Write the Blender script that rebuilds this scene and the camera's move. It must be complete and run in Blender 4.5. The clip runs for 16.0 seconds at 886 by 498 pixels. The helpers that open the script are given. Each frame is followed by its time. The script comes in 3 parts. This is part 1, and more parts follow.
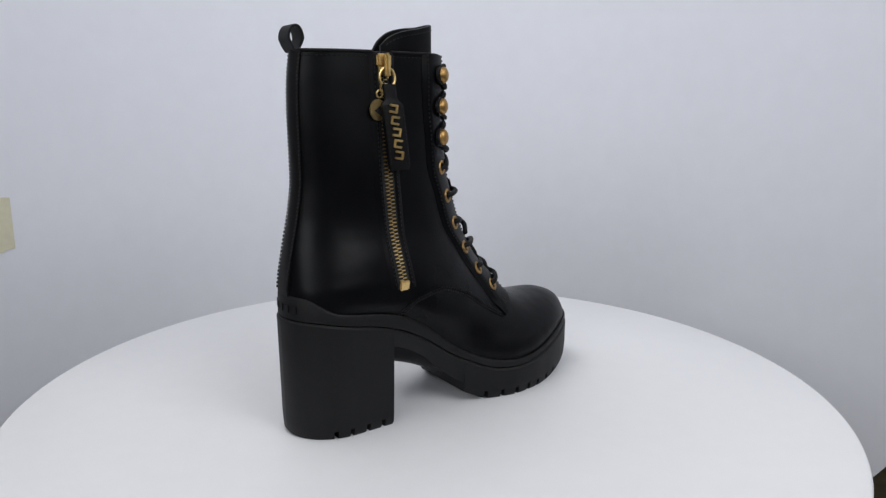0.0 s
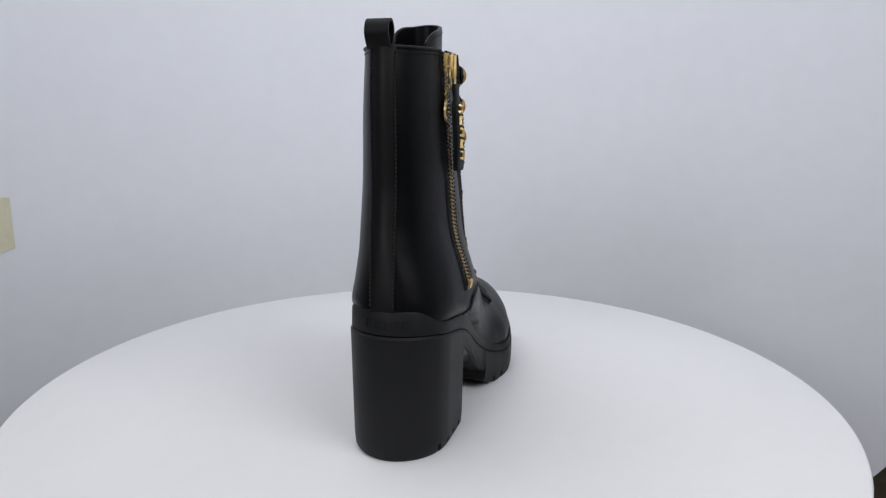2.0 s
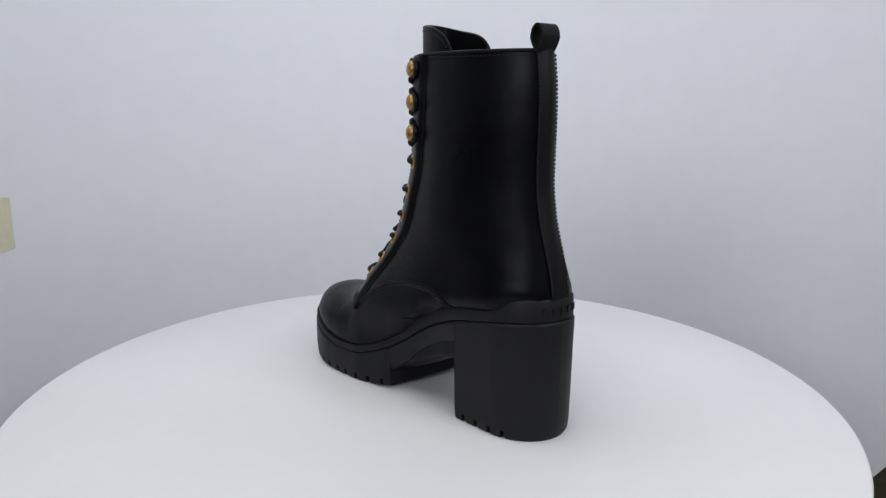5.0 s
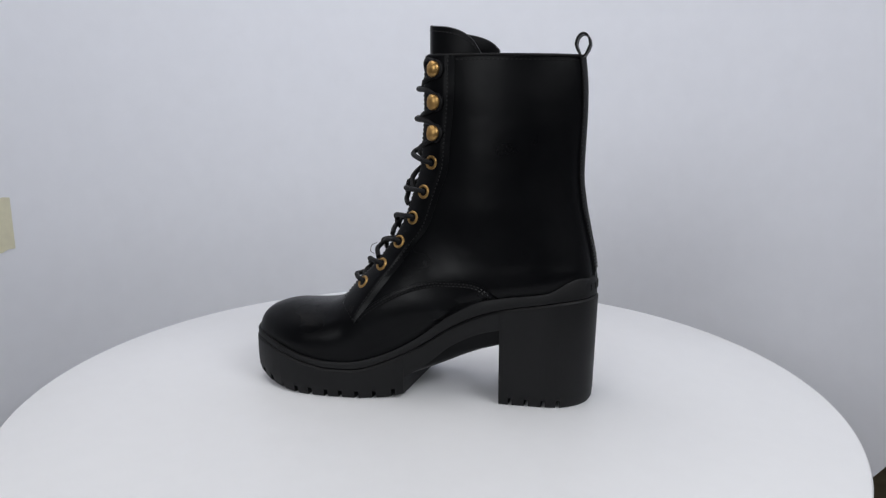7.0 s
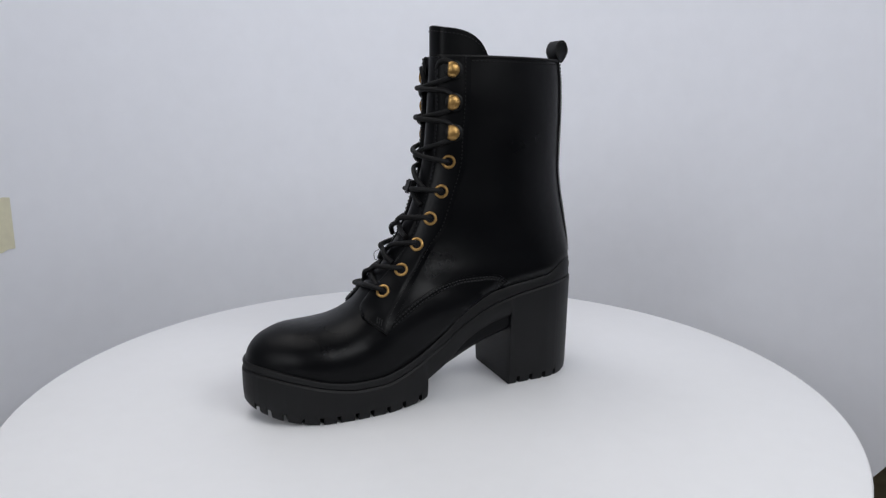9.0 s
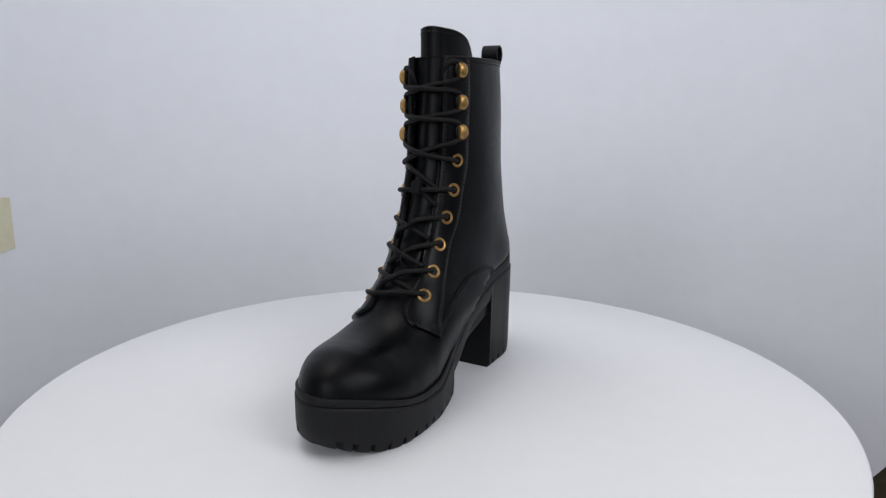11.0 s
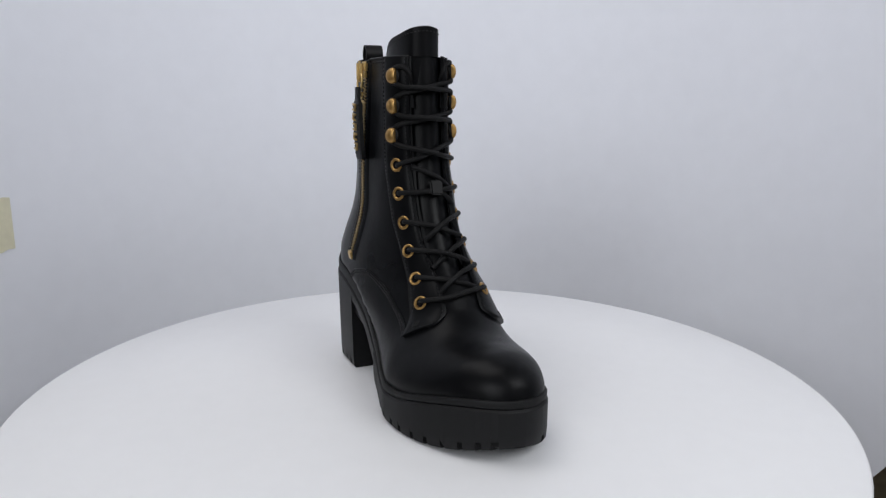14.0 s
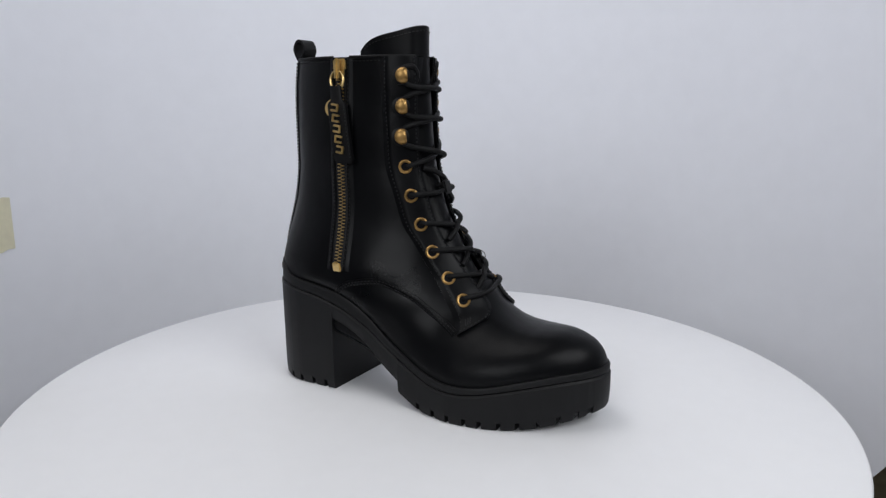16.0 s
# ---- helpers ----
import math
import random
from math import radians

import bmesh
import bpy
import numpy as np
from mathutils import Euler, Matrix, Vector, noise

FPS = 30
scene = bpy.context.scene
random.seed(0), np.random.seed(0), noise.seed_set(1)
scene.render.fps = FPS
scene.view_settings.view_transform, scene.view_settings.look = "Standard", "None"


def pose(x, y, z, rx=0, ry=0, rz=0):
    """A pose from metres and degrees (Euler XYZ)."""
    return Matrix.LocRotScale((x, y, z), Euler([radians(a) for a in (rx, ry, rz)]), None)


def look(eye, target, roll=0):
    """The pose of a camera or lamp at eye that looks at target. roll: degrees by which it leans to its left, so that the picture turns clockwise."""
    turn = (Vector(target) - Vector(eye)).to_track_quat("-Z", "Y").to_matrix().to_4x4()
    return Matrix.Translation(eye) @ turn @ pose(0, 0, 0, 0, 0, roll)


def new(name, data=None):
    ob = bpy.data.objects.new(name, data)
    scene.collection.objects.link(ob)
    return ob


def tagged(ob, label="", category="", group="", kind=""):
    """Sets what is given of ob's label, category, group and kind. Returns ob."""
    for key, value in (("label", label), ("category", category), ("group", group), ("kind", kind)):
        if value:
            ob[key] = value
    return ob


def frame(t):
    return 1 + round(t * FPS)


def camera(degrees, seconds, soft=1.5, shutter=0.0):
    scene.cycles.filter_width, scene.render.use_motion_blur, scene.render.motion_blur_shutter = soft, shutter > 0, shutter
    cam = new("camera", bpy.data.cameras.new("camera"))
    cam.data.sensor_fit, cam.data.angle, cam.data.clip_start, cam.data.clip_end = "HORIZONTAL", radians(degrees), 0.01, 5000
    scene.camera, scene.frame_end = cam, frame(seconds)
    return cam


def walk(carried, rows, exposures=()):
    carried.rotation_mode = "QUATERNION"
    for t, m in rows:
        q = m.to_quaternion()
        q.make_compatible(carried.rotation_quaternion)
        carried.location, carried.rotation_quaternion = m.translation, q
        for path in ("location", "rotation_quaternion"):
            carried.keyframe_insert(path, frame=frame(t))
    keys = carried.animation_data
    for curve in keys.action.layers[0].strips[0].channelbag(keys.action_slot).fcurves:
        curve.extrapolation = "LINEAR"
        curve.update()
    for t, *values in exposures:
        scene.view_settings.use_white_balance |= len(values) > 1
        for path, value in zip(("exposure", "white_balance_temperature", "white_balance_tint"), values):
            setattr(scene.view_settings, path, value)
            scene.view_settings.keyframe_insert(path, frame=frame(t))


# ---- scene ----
cam = camera(63.4, 16.0, soft=1.3)
EYE = Vector((0.0, -0.5410, 0.2231))
WAY = Vector((0.01964, 0.97924, -0.20176))
walk(cam, [(0.0, look(EYE, EYE + WAY, 0.21)), (16.0, look(EYE, EYE + WAY, 0.21))])

# ---- light: a white photo corner lit by soft lamps out of view ----
world = bpy.data.worlds.new("world")
scene.world = world
world.use_nodes = True
world.node_tree.nodes["Background"].inputs[0].default_value = (0.80, 0.87, 1.0, 1)
world.node_tree.nodes["Background"].inputs[1].default_value = 0.25
scene.view_settings.exposure = 0.1


def softbox(name, eye, target, w, h, watts, colour):
    data = bpy.data.lights.new(name, "AREA")
    data.shape, data.size, data.size_y, data.energy, data.color = "RECTANGLE", w, h, watts, colour
    ob = new(name, data)
    ob.matrix_world = look(eye, target)
    return ob


softbox("softbox_lamp_top", (-0.45, 0.0, 1.35), (-0.15, 0.05, 0), 1.0, 0.8, 6.8, (1.0, 0.98, 0.97))
softbox("softbox_lamp_key", (-0.80, -1.60, 0.80), (-0.05, 0.2, 0.08), 0.9, 0.7, 9.8, (0.95, 0.97, 1.0))
# added fill that brightens the left of the backdrop; no known lamp stands here
softbox("fill_lamp_side", (0.65, -0.75, 0.85), (-0.55, 0.35, -0.02), 0.8, 0.6, 7.4, (0.96, 0.975, 1.0))


# ---- materials ----
def material(name, colour, rough=0.5, metal=0.0, scale=300.0, vary=0.15, bump=0.0, bump_scale=900.0,
             rough_vary=0.08, stain_scale=14.0, spec=0.5, coat=0.0, crease=0.0):
    m = bpy.data.materials.new(name)
    m.use_nodes = True
    nt = m.node_tree
    b = nt.nodes["Principled BSDF"]
    b.inputs["Metallic"].default_value = metal
    b.inputs["Specular IOR Level"].default_value = spec
    b.inputs["Coat Weight"].default_value = coat
    co = nt.nodes.new("ShaderNodeTexCoord")

    def noise_at(sc, detail):
        n = nt.nodes.new("ShaderNodeTexNoise")
        n.inputs["Scale"].default_value, n.inputs["Detail"].default_value = sc, detail
        nt.links.new(co.outputs["Object"], n.inputs["Vector"])
        return n

    fine, broad = noise_at(scale, 4.0), noise_at(stain_scale, 3.0)
    mix = nt.nodes.new("ShaderNodeMath")
    mix.operation = "ADD"
    nt.links.new(fine.outputs[0], mix.inputs[0])
    nt.links.new(broad.outputs[0], mix.inputs[1])
    ramp = nt.nodes.new("ShaderNodeMapRange")
    ramp.inputs[1].default_value, ramp.inputs[2].default_value = 0.6, 1.4
    ramp.inputs[3].default_value, ramp.inputs[4].default_value = 1 - vary, 1 + vary
    nt.links.new(mix.outputs[0], ramp.inputs[0])
    col = nt.nodes.new("ShaderNodeVectorMath")
    col.operation = "SCALE"
    col.inputs[0].default_value = colour
    nt.links.new(ramp.outputs[0], col.inputs["Scale"])
    nt.links.new(col.outputs[0], b.inputs["Base Color"])
    rr = nt.nodes.new("ShaderNodeMapRange")
    rr.inputs[1].default_value, rr.inputs[2].default_value = 0.3, 0.7
    rr.inputs[3].default_value, rr.inputs[4].default_value = max(0.02, rough - rough_vary), min(1, rough + rough_vary)
    nt.links.new(broad.outputs[0], rr.inputs[0])
    nt.links.new(rr.outputs[0], b.inputs["Roughness"])
    if bump:
        bn = noise_at(bump_scale, 2.0)
        bp = nt.nodes.new("ShaderNodeBump")
        bp.inputs["Strength"].default_value, bp.inputs["Distance"].default_value = bump, 0.0004
        nt.links.new(bn.outputs[0], bp.inputs["Height"])
        if crease:
            cn = noise_at(45, 2.0)
            cb = nt.nodes.new("ShaderNodeBump")
            cb.inputs["Strength"].default_value, cb.inputs["Distance"].default_value = crease, 0.004
            nt.links.new(cn.outputs[0], cb.inputs["Height"])
            nt.links.new(cb.outputs[0], bp.inputs["Normal"])
        nt.links.new(bp.outputs[0], b.inputs["Normal"])
    return m


LEATHER = material("black_leather", (0.0028, 0.0030, 0.0037), 0.34, spec=0.11, crease=0.13, bump=0.18, bump_scale=1400, vary=0.2)
STRAP = material("black_smooth_leather", (0.0030, 0.0030, 0.0036), 0.48, spec=0.2, bump=0.15, bump_scale=1100, vary=0.2)
RUBBER = material("black_rubber", (0.0042, 0.0043, 0.0050), 0.55, bump=0.15, bump_scale=1600, vary=0.15, spec=0.26)
THREAD = material("black_thread", (0.0070, 0.0070, 0.0078), 0.5, vary=0.2, spec=0.25)
LACE = material("black_waxed_cord", (0.0036, 0.0036, 0.0042), 0.6, spec=0.2, bump=0.5, bump_scale=2500, vary=0.3)
FABRIC = material("black_zip_tape", (0.008, 0.008, 0.009), 0.85, bump=0.5, bump_scale=3000)
LINING = material("black_lining", (0.012, 0.012, 0.013), 0.75, bump=0.3)
ZIP_BRASS = material("bright_brass", (0.66, 0.48, 0.21), 0.36, metal=0.9, vary=0.2, scale=500, stain_scale=90)
BRASS = material("antique_brass", (0.40, 0.245, 0.090), 0.42, metal=1.0, vary=0.25, scale=500, stain_scale=90)
WHITE_TOP = material("white_laminate", (0.78, 0.785, 0.805), 0.45, vary=0.015, scale=60, stain_scale=5, bump=0.03, bump_scale=400, spec=0.35)
WHITE_EDGE = material("white_edge_band", (0.74, 0.74, 0.74), 0.5, vary=0.03)
PAPER = material("white_photo_paper", (0.83, 0.85, 0.915), 0.85, vary=0.02, scale=40, stain_scale=4, bump=0.06, bump_scale=150, spec=0.2)
TAPE = material("cream_masking_tape", (0.72, 0.69, 0.52), 0.7, vary=0.06, scale=120, stain_scale=30, bump=0.4, bump_scale=500)
FLOOR = material("brown_wood_floor", (0.24, 0.20, 0.13), 0.5, vary=0.35, scale=30, stain_scale=6, bump=0.2, bump_scale=60)
# grey of the added, unseen walls and ceiling, set by how much light they bounce
WALL = material("unseen_room_grey", (0.30, 0.305, 0.315), 0.8, vary=0.03, scale=30, stain_scale=2, bump=0.1, bump_scale=120)
STEEL = material("grey_painted_steel", (0.35, 0.35, 0.36), 0.45, vary=0.08)


# ---- mesh helpers ----
def part(name, bm, mat, parent=None, label="", angle=40):
    bmesh.ops.recalc_face_normals(bm, faces=bm.faces)
    me = bpy.data.meshes.new(name)
    bm.to_mesh(me)
    bm.free()
    me.materials.append(mat)
    for p in me.polygons:
        p.use_smooth = True
    me.set_sharp_from_angle(angle=radians(angle))
    ob = new(name, me)
    ob.parent = parent
    if label:
        tagged(ob, label)
    return ob


def grid_into(bm, rows, close=False):
    """A sheet of quads through rows of points; close joins each row's end to its start."""
    vs = [[bm.verts.new(p) for p in row] for row in rows]
    for a, b in zip(vs, vs[1:]):
        n = len(a)
        for i in range(n if close else n - 1):
            j = (i + 1) % n
            bm.faces.new((a[i], a[j], b[j], b[i]))
    return vs


def slab_into(bm, top, low):
    """A closed slab between two sheets of the same layout."""
    t, l = grid_into(bm, top), grid_into(bm, low)
    n, m = len(t), len(t[0])
    rim = [(i, 0) for i in range(n)] + [(n - 1, j) for j in range(1, m)] + [(i, m - 1) for i in range(n - 2, -1, -1)] + [(0, j) for j in range(m - 2, 0, -1)]
    for (a, b), (c, d) in zip(rim, rim[1:] + rim[:1]):
        bm.faces.new((t[a][b], t[c][d], l[c][d], l[a][b]))


def tube_into(bm, pts, radius, seg=8, closed=False, flat=1.0, up=None):
    """A round cord along points."""
    pts = [Vector(p) for p in pts]
    n, rows, side = len(pts), [], None
    for i, p in enumerate(pts):
        a, b = (pts[i - 1], pts[(i + 1) % n]) if closed else (pts[max(i - 1, 0)], pts[min(i + 1, n - 1)])
        d = (b - a).normalized()
        if side is None:
            side = d.cross(Vector(up) if up else (Vector((0, 0, 1)) if abs(d.z) < 0.9 else Vector((1, 0, 0)))).normalized()
        side = (side - d * side.dot(d)).normalized()
        q = d.cross(side)
        r = radius(i / (n - 1)) if callable(radius) else radius
        rows.append([p + (side * math.cos(k * math.tau / seg) + q * (math.sin(k * math.tau / seg) * flat)) * r for k in range(seg)])
    if closed:
        rows.append(rows[0])
    vs = grid_into(bm, rows, True)
    if not closed:
        bm.faces.new(vs[0])
        bm.faces.new(vs[-1])
    else:
        bmesh.ops.remove_doubles(bm, verts=[v for r in (vs[0], vs[-1]) for v in r], dist=1e-7)


def box_into(bm, m, sx, sy, sz, bevel=0.0):
    made = bmesh.ops.create_cube(bm, size=1.0, matrix=m @ Matrix.Diagonal((sx, sy, sz, 1)))["verts"]
    if bevel:
        edges = {e for v in made for e in v.link_edges}
        bmesh.ops.bevel(bm, geom=list(edges), offset=bevel, segments=2, affect="EDGES")


def smooth(a, b, v):
    t = min(1.0, max(0.0, (v - a) / (b - a)))  # a may lie above b
    return t * t * (3 - 2 * t)


def spline(table):
    """A smooth curve through (x, y, ...) rows."""
    xs = [float(r[0]) for r in table]
    ys = np.array([r[1:] for r in table], float)
    h = np.diff(xs)
    d = np.diff(ys, axis=0) / h[:, None]
    m = np.vstack([d[:1], (d[:-1] + d[1:]) / 2, d[-1:]])
    m[1:-1][d[:-1] * d[1:] <= 0] = 0
    ys, m, h, last = ys.tolist(), m.tolist(), h.tolist(), len(xs) - 2
    single = len(ys[0]) == 1

    def at(x):
        x = min(max(x, xs[0]), xs[-1])
        i = min(max(bisect_left(xs, x) - 1, 0), last)
        g = h[i]
        t = (x - xs[i]) / g
        a, b, c, e = (1 + 2 * t) * (1 - t) ** 2, t * (1 - t) ** 2 * g, t * t * (3 - 2 * t), t * t * (t - 1) * g
        v = [a * p + b * q + c * r + e * w for p, q, r, w in zip(ys[i], m[i], ys[i + 1], m[i + 1])]
        return v[0] if single else v
    return at


def bisect_left(xs, x):
    lo, hi = 0, len(xs)
    while lo < hi:
        k = (lo + hi) // 2
        if xs[k] < x:
            lo = k + 1
        else:
            hi = k
    return lo


def resample(pts, step):
    pts = [Vector(p) for p in pts]
    out, left = [pts[0]], step
    for a, b in zip(pts, pts[1:]):
        d = (b - a).length
        while d >= left and d > 0:
            a = a.lerp(b, left / d)
            out.append(a)
            d, left = (b - a).length, step
        left -= d
    return out


# ---- the boot's form: x to the toe, y to the outer side, z up ----
TOE, HEEL = 0.1440, -0.1285
half_mid = spline([(-0.09, 0.0337), (-0.06, 0.0346), (-0.03, 0.0341), (0.0, 0.0370), (0.03, 0.0440), (0.05, 0.0480), (0.07, 0.0478), (0.085, 0.0456)])
centre_mid = spline([(-0.13, -0.0122), (-0.09, -0.0120), (-0.06, -0.0107), (-0.03, -0.0096), (0.0, -0.0085), (0.03, -0.0076), (0.05, -0.0066),
                     (0.07, -0.0043), (0.085, -0.0019)])


def toe_edges(x):
    """Inner and outer edge of the rounded toe."""
    t = min(1.0, max(0.0, (x - 0.085) / 0.0590))
    return 0.005 - 0.0525 * math.sqrt(1 - t ** 1.08), 0.005 + 0.0387 * math.sqrt(1 - t ** 1.75)


def centre_of(x):
    if x > 0.085:
        return sum(toe_edges(x)) / 2
    return centre_mid(x)


def half_of(x):
    """Half the sole's breadth."""
    if x < -0.09:
        return 0.0337 * math.sqrt(max(0.0, 1 - ((x + 0.09) / 0.0385) ** 2))
    if x > 0.085:
        a, b = toe_edges(x)
        return (b - a) / 2
    return half_mid(x)


welt_line = spline([(-0.13, 0.083), (-0.108, 0.081), (-0.088, 0.0775), (-0.067, 0.0735), (-0.047, 0.067), (-0.026, 0.056), (-0.005, 0.0415),
                    (0.016, 0.0305), (0.033, 0.0243), (0.046, 0.0225), (0.059, 0.0225), (0.081, 0.0258), (0.102, 0.0308), (0.125, 0.0358), (0.145, 0.0380)])
rand_line = spline([(-0.13, 0.0985), (-0.116, 0.0975), (-0.108, 0.093), (-0.1, 0.0885), (-0.088, 0.086), (-0.067, 0.083), (-0.047, 0.078), (-0.026, 0.0663),
                    (-0.005, 0.0492), (0.016, 0.0369), (0.038, 0.0298), (0.059, 0.0283), (0.081, 0.0308), (0.1026, 0.0363), (0.125, 0.0415), (0.145, 0.0438)])
arch_line = spline([(-0.0665, 0.0585), (-0.047, 0.0530), (-0.026, 0.0412), (-0.013, 0.0295), (0.0, 0.0205), (0.0065, 0.0162)])
tread_line = spline([(0.0, 0.0125), (0.006, 0.0095), (0.014, 0.005), (0.024, 0.0015), (0.038, 0.0), (0.085, 0.0), (0.1, 0.0012), (0.118, 0.0044), (0.134, 0.0092), (0.147, 0.0135)])


def skew(x, y):
    return x - 0.15 * (y + 0.0075)


# sections of the upper: front or top point, rear or bottom point, fullness of the lower end
SECTIONS = spline([
    (0, 0.0002, 0.2545, -0.1114, 0.2540, 1.85, 2.9), (1, 0.0015, 0.2370, -0.1135, 0.2365, 1.85, 2.87), (2, 0.0028, 0.2156, -0.1142, 0.2156, 1.85, 2.46),
    (3, 0.0046, 0.1930, -0.1138, 0.1950, 1.85, 2.31), (4, 0.0075, 0.1730, -0.1135, 0.1740, 1.85, 2.12), (5, 0.0122, 0.1562, -0.1160, 0.1525, 1.85, 2.18),
    (6, 0.0186, 0.1395, -0.1204, 0.1310, 2.0, 2.12), (7, 0.0258, 0.1265, -0.1244, 0.1090, 2.35, 2.0), (8, 0.0340, 0.1128, -0.1252, 0.0950, 2.6, 1.97),
    (9, 0.0425, 0.0998, -0.1220, 0.0680, 2.6, 2.08), (10, 0.0515, 0.0893, -0.0950, 0.0540, 4.0, 2.2), (11, 0.0605, 0.0782, -0.0480, 0.0400, 6.0, 2.15),
    (12, 0.0690, 0.0716, -0.0120, 0.0240, 6.0, 2.25), (13, 0.0790, 0.0674, 0.0200, 0.0120, 6.0, 2.25), (14, 0.0905, 0.0656, 0.0520, 0.0080, 6.0, 2.2),
    (15, 0.1020, 0.0652, 0.0790, 0.0070, 6.0, 2.2), (16, 0.1135, 0.0648, 0.1010, 0.0080, 6.0, 2.2), (17, 0.1228, 0.0626, 0.1178, 0.0080, 5.5, 2.2),
    (18, 0.1317, 0.0586, 0.1295, 0.0090, 5.0, 2.2), (19, 0.1385, 0.0515, 0.1376, 0.0100, 4.5, 2.2), (20, 0.1425, 0.0395, 0.1423, 0.0120, 4.0, 2.2)])
breadth_at = spline([(0.05, 0.0400), (0.075, 0.0400), (0.09, 0.0392), (0.1, 0.0380), (0.11, 0.0355), (0.13, 0.0315), (0.15, 0.0300), (0.17, 0.0290), (0.2156, 0.0265), (0.258, 0.0243)])
low_centre = spline([(-0.12, -0.0115), (-0.06, -0.0095), (0.0, -0.0030), (0.02, 0.0005), (0.03, 0.0020), (0.045, 0.0027), (0.06, 0.0020), (0.09, 0.0015), (0.145, 0.005)])


KNOWN = {}


def upper(r, psi, out=0.0):
    """The upper's surface: section r, angle psi round it (0 in front, +-pi behind), out along its normal."""
    def at(r, psi):
        key = (round(r, 7), round(psi, 7))
        if key in KNOWN:
            return KNOWN[key].copy()
        ax, az, bx, bz, n, n_top = SECTIONS(r)
        s = (1 - math.cos(psi)) / 2
        x, z = ax + (bx - ax) * s, az + (bz - az) * s
        u = abs(1 - 2 * s)
        n = n if s > 0.5 else n_top
        k = max(0.0, 1 - u ** n) ** (1 / n)
        t = smooth(0.03, 0.075, z)
        h = breadth_at(z)
        h *= 1 - 0.05 * smooth(-0.02, -0.07, x) * smooth(0.13, 0.09, z)
        if x > 0.06:
            f = smooth(0.06, 0.105, x)
            h = h * half_of(x) / 0.0475 * (1 - f) + max(half_of(x) - 0.0022, 0.0) * f
        w = (max(half_of(x) - 0.0022, 0.0) if x > -0.09 else 0.0315) * (1 - t) + h * t
        v = smooth(0.10, 0.15, z)
        c = centre_of(x) * (1 - t) + (low_centre(x) * (1 - v) + (-0.004 + 0.08 * (x + 0.055) - 0.0020 * smooth(-0.045, -0.012, x)) * v) * t
        side = 1 if math.sin(psi) >= 0 else -1
        y = c + side * w * k
        # soft waves of the leather
        y += side * k * 0.0007 * noise.noise(Vector((x * 30, z * 24, side * 3))) * smooth(0.07, 0.11, z) * smooth(0.26, 0.24, z)
        # tuck the lower edge into the welt
        edge_y = centre_of(x) + side * max(half_of(x) - 0.0030, 0.0)
        if (y - edge_y) * side > 0:
            zr = rand_line(skew(x, edge_y))
            y += smooth(zr + 0.006, zr - 0.001, z) * (edge_y - y)
        KNOWN[key] = Vector((x, y, z))
        return KNOWN[key].copy()
    p = at(r, psi)
    if out:
        e = 0.02
        a = at(min(r + e, 20), psi) - at(max(r - e, 0), psi)
        b = at(r, psi + e) - at(r, psi - e)
        n = b.cross(a)
        if n.length > 1e-12:
            n.normalize()
            ax, az, bx, bz, _, _ = SECTIONS(r)
            mid = Vector(((ax + bx) / 2, -0.004, (az + bz) / 2))
            if n.dot(p - mid) < 0:
                n = -n
            p = p + n * out
    return p


FAN = [(k / 20, SECTIONS(k / 20)) for k in range(401)]


def on_side(x, z, side):
    """Section and angle of the point that is seen at (x, z) from one side."""
    last = None
    ax, az, bx, bz, _, _ = SECTIONS(0)
    if (bx - ax) * (z - az) - (bz - az) * (x - ax) <= 0:
        s = min(1.0, max(0.0, (x - ax) / (bx - ax)))
        return 0.0, side * math.acos(1 - 2 * s)
    for r, (ax, az, bx, bz, _, _) in FAN:
        c = (bx - ax) * (z - az) - (bz - az) * (x - ax)
        if last is not None and (c >= 0) != (last[1] >= 0):
            r = last[0] + (r - last[0]) * last[1] / (last[1] - c)
            break
        last = (r, c)
    ax, az, bx, bz, _, _ = SECTIONS(r)
    s = ((x - ax) * (bx - ax) + (z - az) * (bz - az)) / ((bx - ax) ** 2 + (bz - az) ** 2)
    return r, side * math.acos(max(-1.0, min(1.0, 1 - 2 * s)))


def angle_for(r, off, front=True):
    """The angle at which section r is off metres beside its middle."""
    mid = upper(r, 0.0 if front else math.pi).y
    lo, hi = 0.0, math.pi / 2
    for _ in range(30):
        m = (lo + hi) / 2
        if abs(upper(r, m if front else math.pi - m).y - mid) < off:
            lo = m
        else:
            hi = m
    return lo


def stations(extra=()):
    xs = [-0.09 - 0.0385 * math.sin(k * math.pi / 24) for k in range(12, 0, -1)]
    xs += [-0.09 + 0.175 * k / 40 for k in range(41)]
    xs += [0.085 + 0.0590 * math.sin(k * math.pi / 36) for k in range(1, 19)]
    return sorted(set(xs) | set(extra))


def edge(x, side, inset):
    """A point of the sole's outline, drawn in by inset along its normal."""
    e = 0.0004
    h = half_of(x)
    if x - e <= HEEL or x + e >= TOE or h < 0.002:
        return x + (inset if x < 0 else -inset), centre_of(x) + side * h
    s = (half_of(x + e) - half_of(x - e) + side * (centre_of(x + e) - centre_of(x - e))) / (2 * e)
    l = math.hypot(s, 1)
    return x + inset * s / l, centre_of(x) + side * max(h - inset / l, 0.0)


